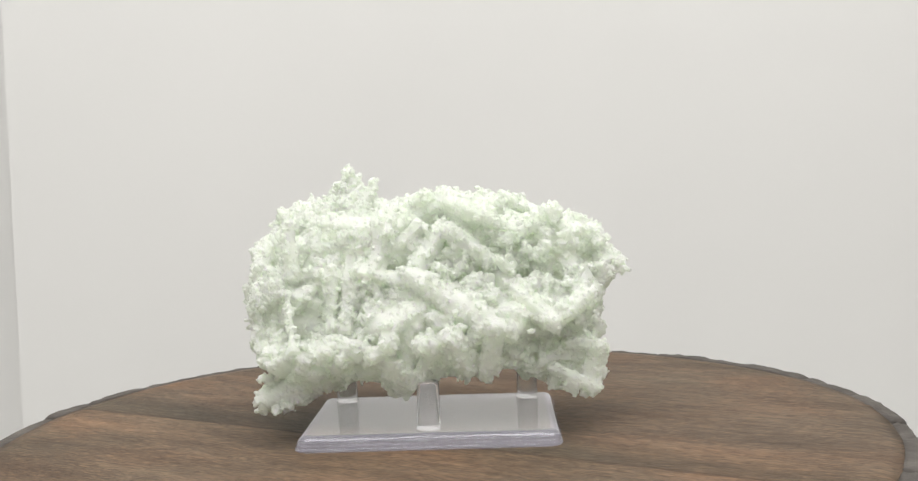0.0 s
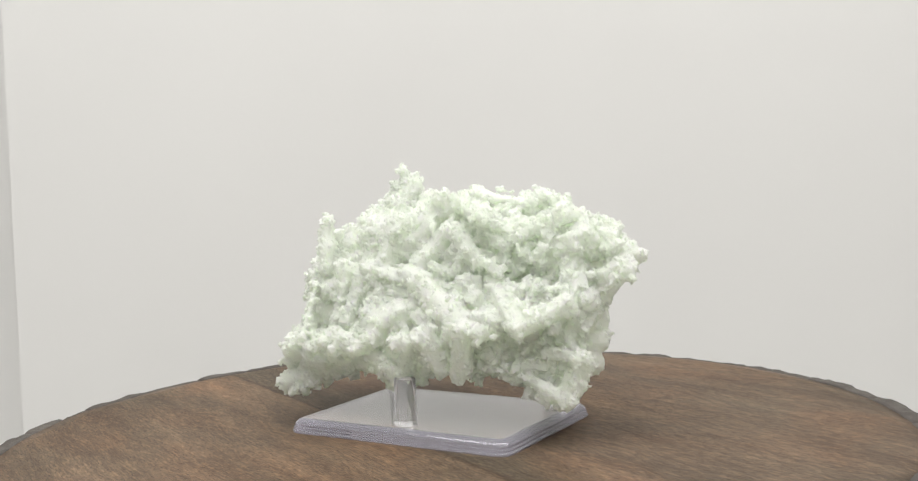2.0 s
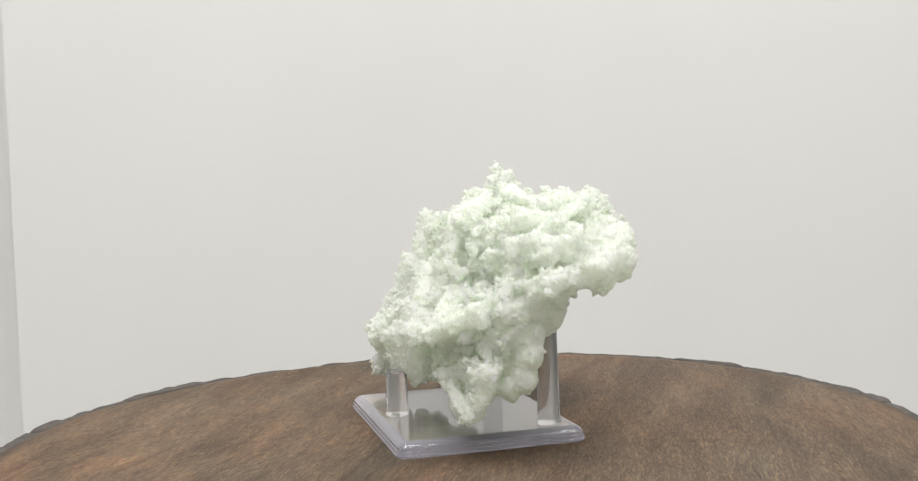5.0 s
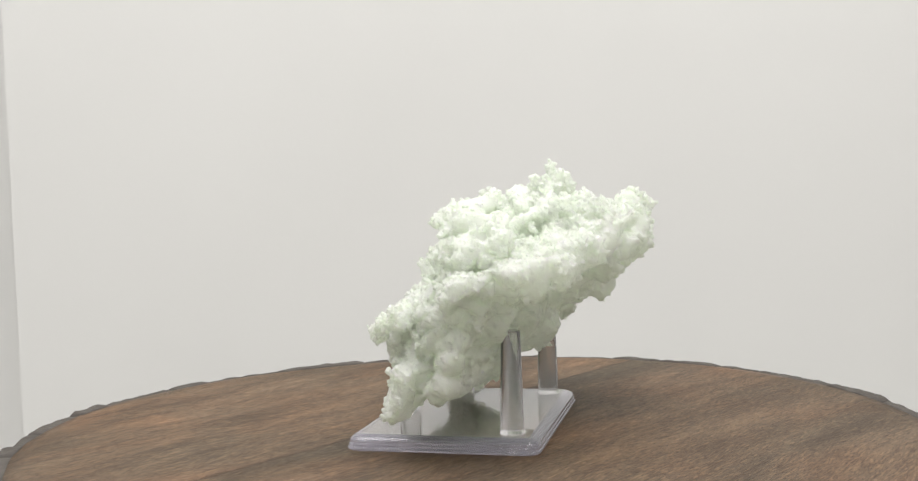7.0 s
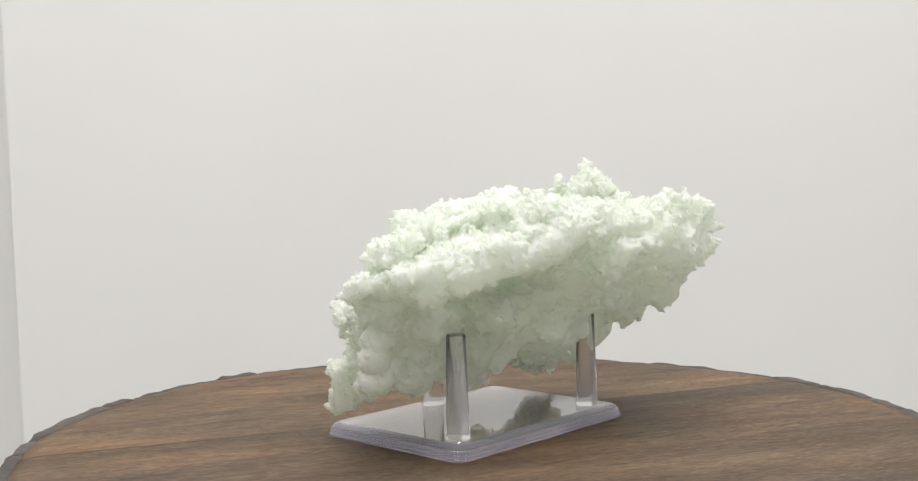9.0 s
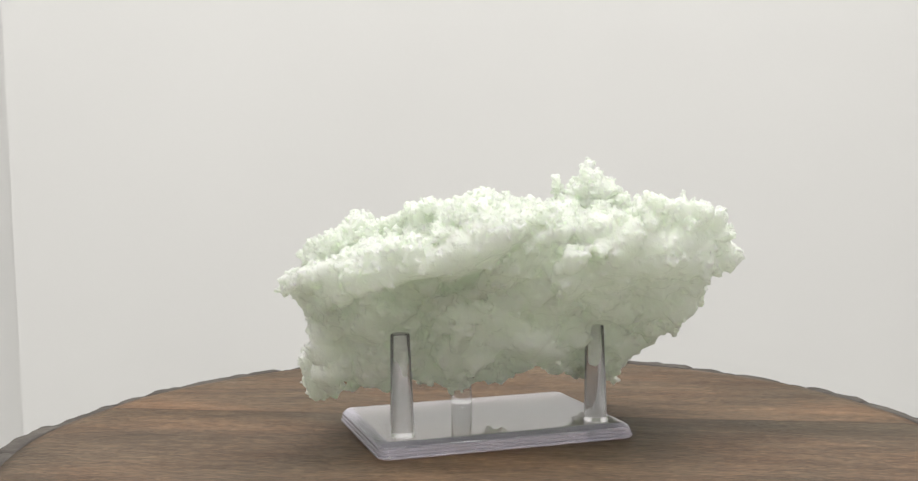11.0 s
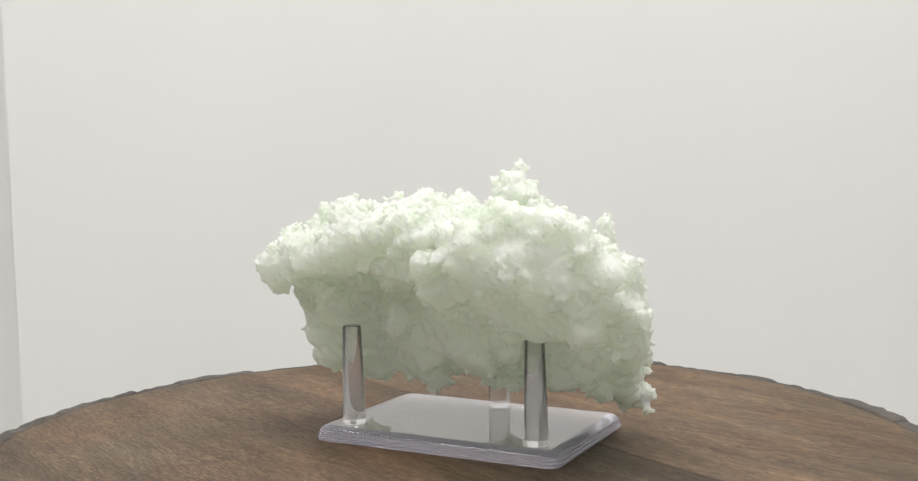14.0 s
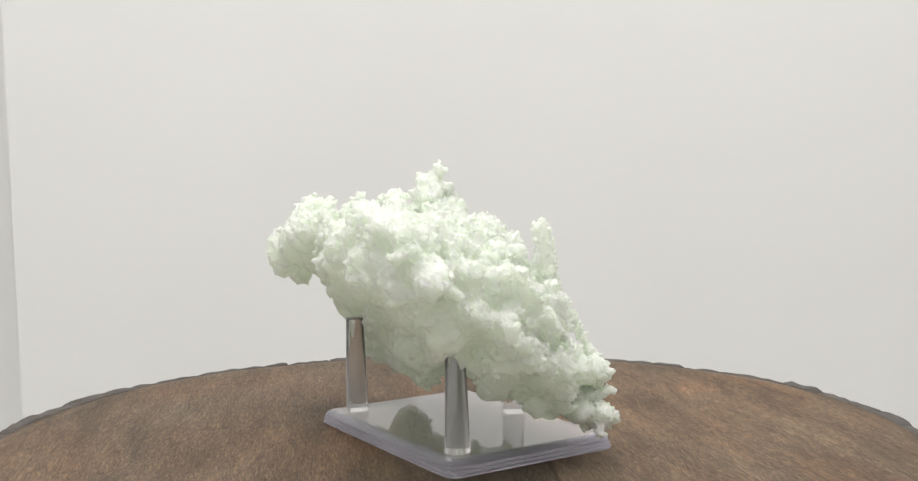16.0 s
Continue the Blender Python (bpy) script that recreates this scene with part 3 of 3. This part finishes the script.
    west = 2.2 * np.clip((-34 - xx) / 10, 0, 1) * np.clip((6 - yy) / 8, 0, 1) * np.clip((zz - 24) / 6, 0, 1)
    folds = Field(low, high, STEP)
    folds.d[:] = 0
    folds.ripple(rng, 9.0, 2.4)
    body.d += (brow + shoulder + west + folds.d * behind).astype(np.float32)
    # bold blocky crystals along the upper side
    up = np.argwhere((np.abs(body.d) < 0.4) & (grad[..., 2] > 0.05) & (grad @ FRONT < 0.72))
    for i in up[rng.integers(0, len(up), 900)]:
        r = rng.uniform(1.2, 2.9)
        v = grad[tuple(i)] + rng.normal(size=3) * 0.6
        body.block(body.low + i * body.step - grad[tuple(i)] * r * 0.75, frame_of(v, rng), (r * 0.8, r * 0.7, r * rng.uniform(0.8, 1.2)), 0.3)
    grains(body, rng, 8000, 1.35, 0.5, 0.5)
    grains(body, rng, 19000, 0.9, 0.5, 0.4)
    # the sheltered underside is worn softer than the open faces
    worn = np.clip(behind * 1.2, 0, 1) * np.clip((0.25 - grad[..., 2]) / 0.3, 0, 1)
    for _ in range(3):
        mean = body.d.copy()
        for k in range(3):
            mean += np.roll(body.d, 1, k) + np.roll(body.d, -1, k)
        body.d += (worn * (mean / 7 - body.d)).astype(np.float32)
    # room for the two tall pegs
    for x, y in ((24.1, 21.7), (-36.4, 25.0)):
        bore = np.minimum(3.4 - np.hypot(xx - x, yy - y), 35.2 - zz)
        body.d = np.maximum(body.d, bore).astype(np.float32)
    skin_object("crystal_mass", body, rng, thing, "granular mint-white crystal mass")
    # crystals that stand out singly
    single_crystal("crystal_spike", (((-31.6, 26.0, 68), (-34.2, 27.7, 81.8), 3.2, 0.9), ((-32, 26, 67), (-37.0, 27, 76.5), 3.0, 0.8)), rng, thing, "pointed crystal spike")
    single_crystal("crystal_prong", (((-30, 20, 68), (-25.2, 23.2, 76.4), 2.6, 1.5),), rng, thing, "short crystal prong")
    single_crystal("crystal_column", (((-50.5, 3.5, 49), (-51.8, 6.8, 65.0), 3.0, 1.9),), rng, thing, "upright crystal column")
    single_crystal("crystal_limb", (((-36, -7, 20), (-57.5, -8.8, 12.3), 4.6, 3.6),), rng, thing, "thick crystal limb over the base", 0.12)
    single_crystal("crystal_finger", (((-52, -5, 22), (-58.0, -11.0, 24.5), 2.4, 1.0),), rng, thing, "short crystal finger above the limb")
    single_crystal("crystal_finger", (((-53, -6, 16), (-58.5, -11.5, 19.5), 2.4, 1.0),), rng, thing, "short crystal finger above the limb")
    single_crystal("crystal_ridge", (((-16, 2.0, 47), (30, -8.5, 34), 3.4, 4.2),), rng, thing, "long slanting crystal ridge")
    single_crystal("crystal_ball", (((26, 10, 50), (26.4, 5.5, 49.4), 2.0, 2.0),), rng, thing, "small round crystal knob")
    single_crystal("crystal_ledge", (((38, 3, 47.5), (51.0, 12.5, 49.4), 2.4, 1.3),), rng, thing, "thin crystal ledge")
    single_crystal("crystal_finger", (((38.5, 2, 46), (38.3, -8.4, 34.5), 2.0, 1.8),), rng, thing, "hanging crystal finger")
    return thing


slab = wooden_slab()
stand = acrylic_stand()
specimen = mineral_specimen()


def motions():
    rows = [(i * 0.5, pose(0, 0, 0, 0, 0, turn_at(i * 0.5))) for i in range(33)]
    for thing in (slab, stand, specimen):
        walk(thing, rows)


motions()
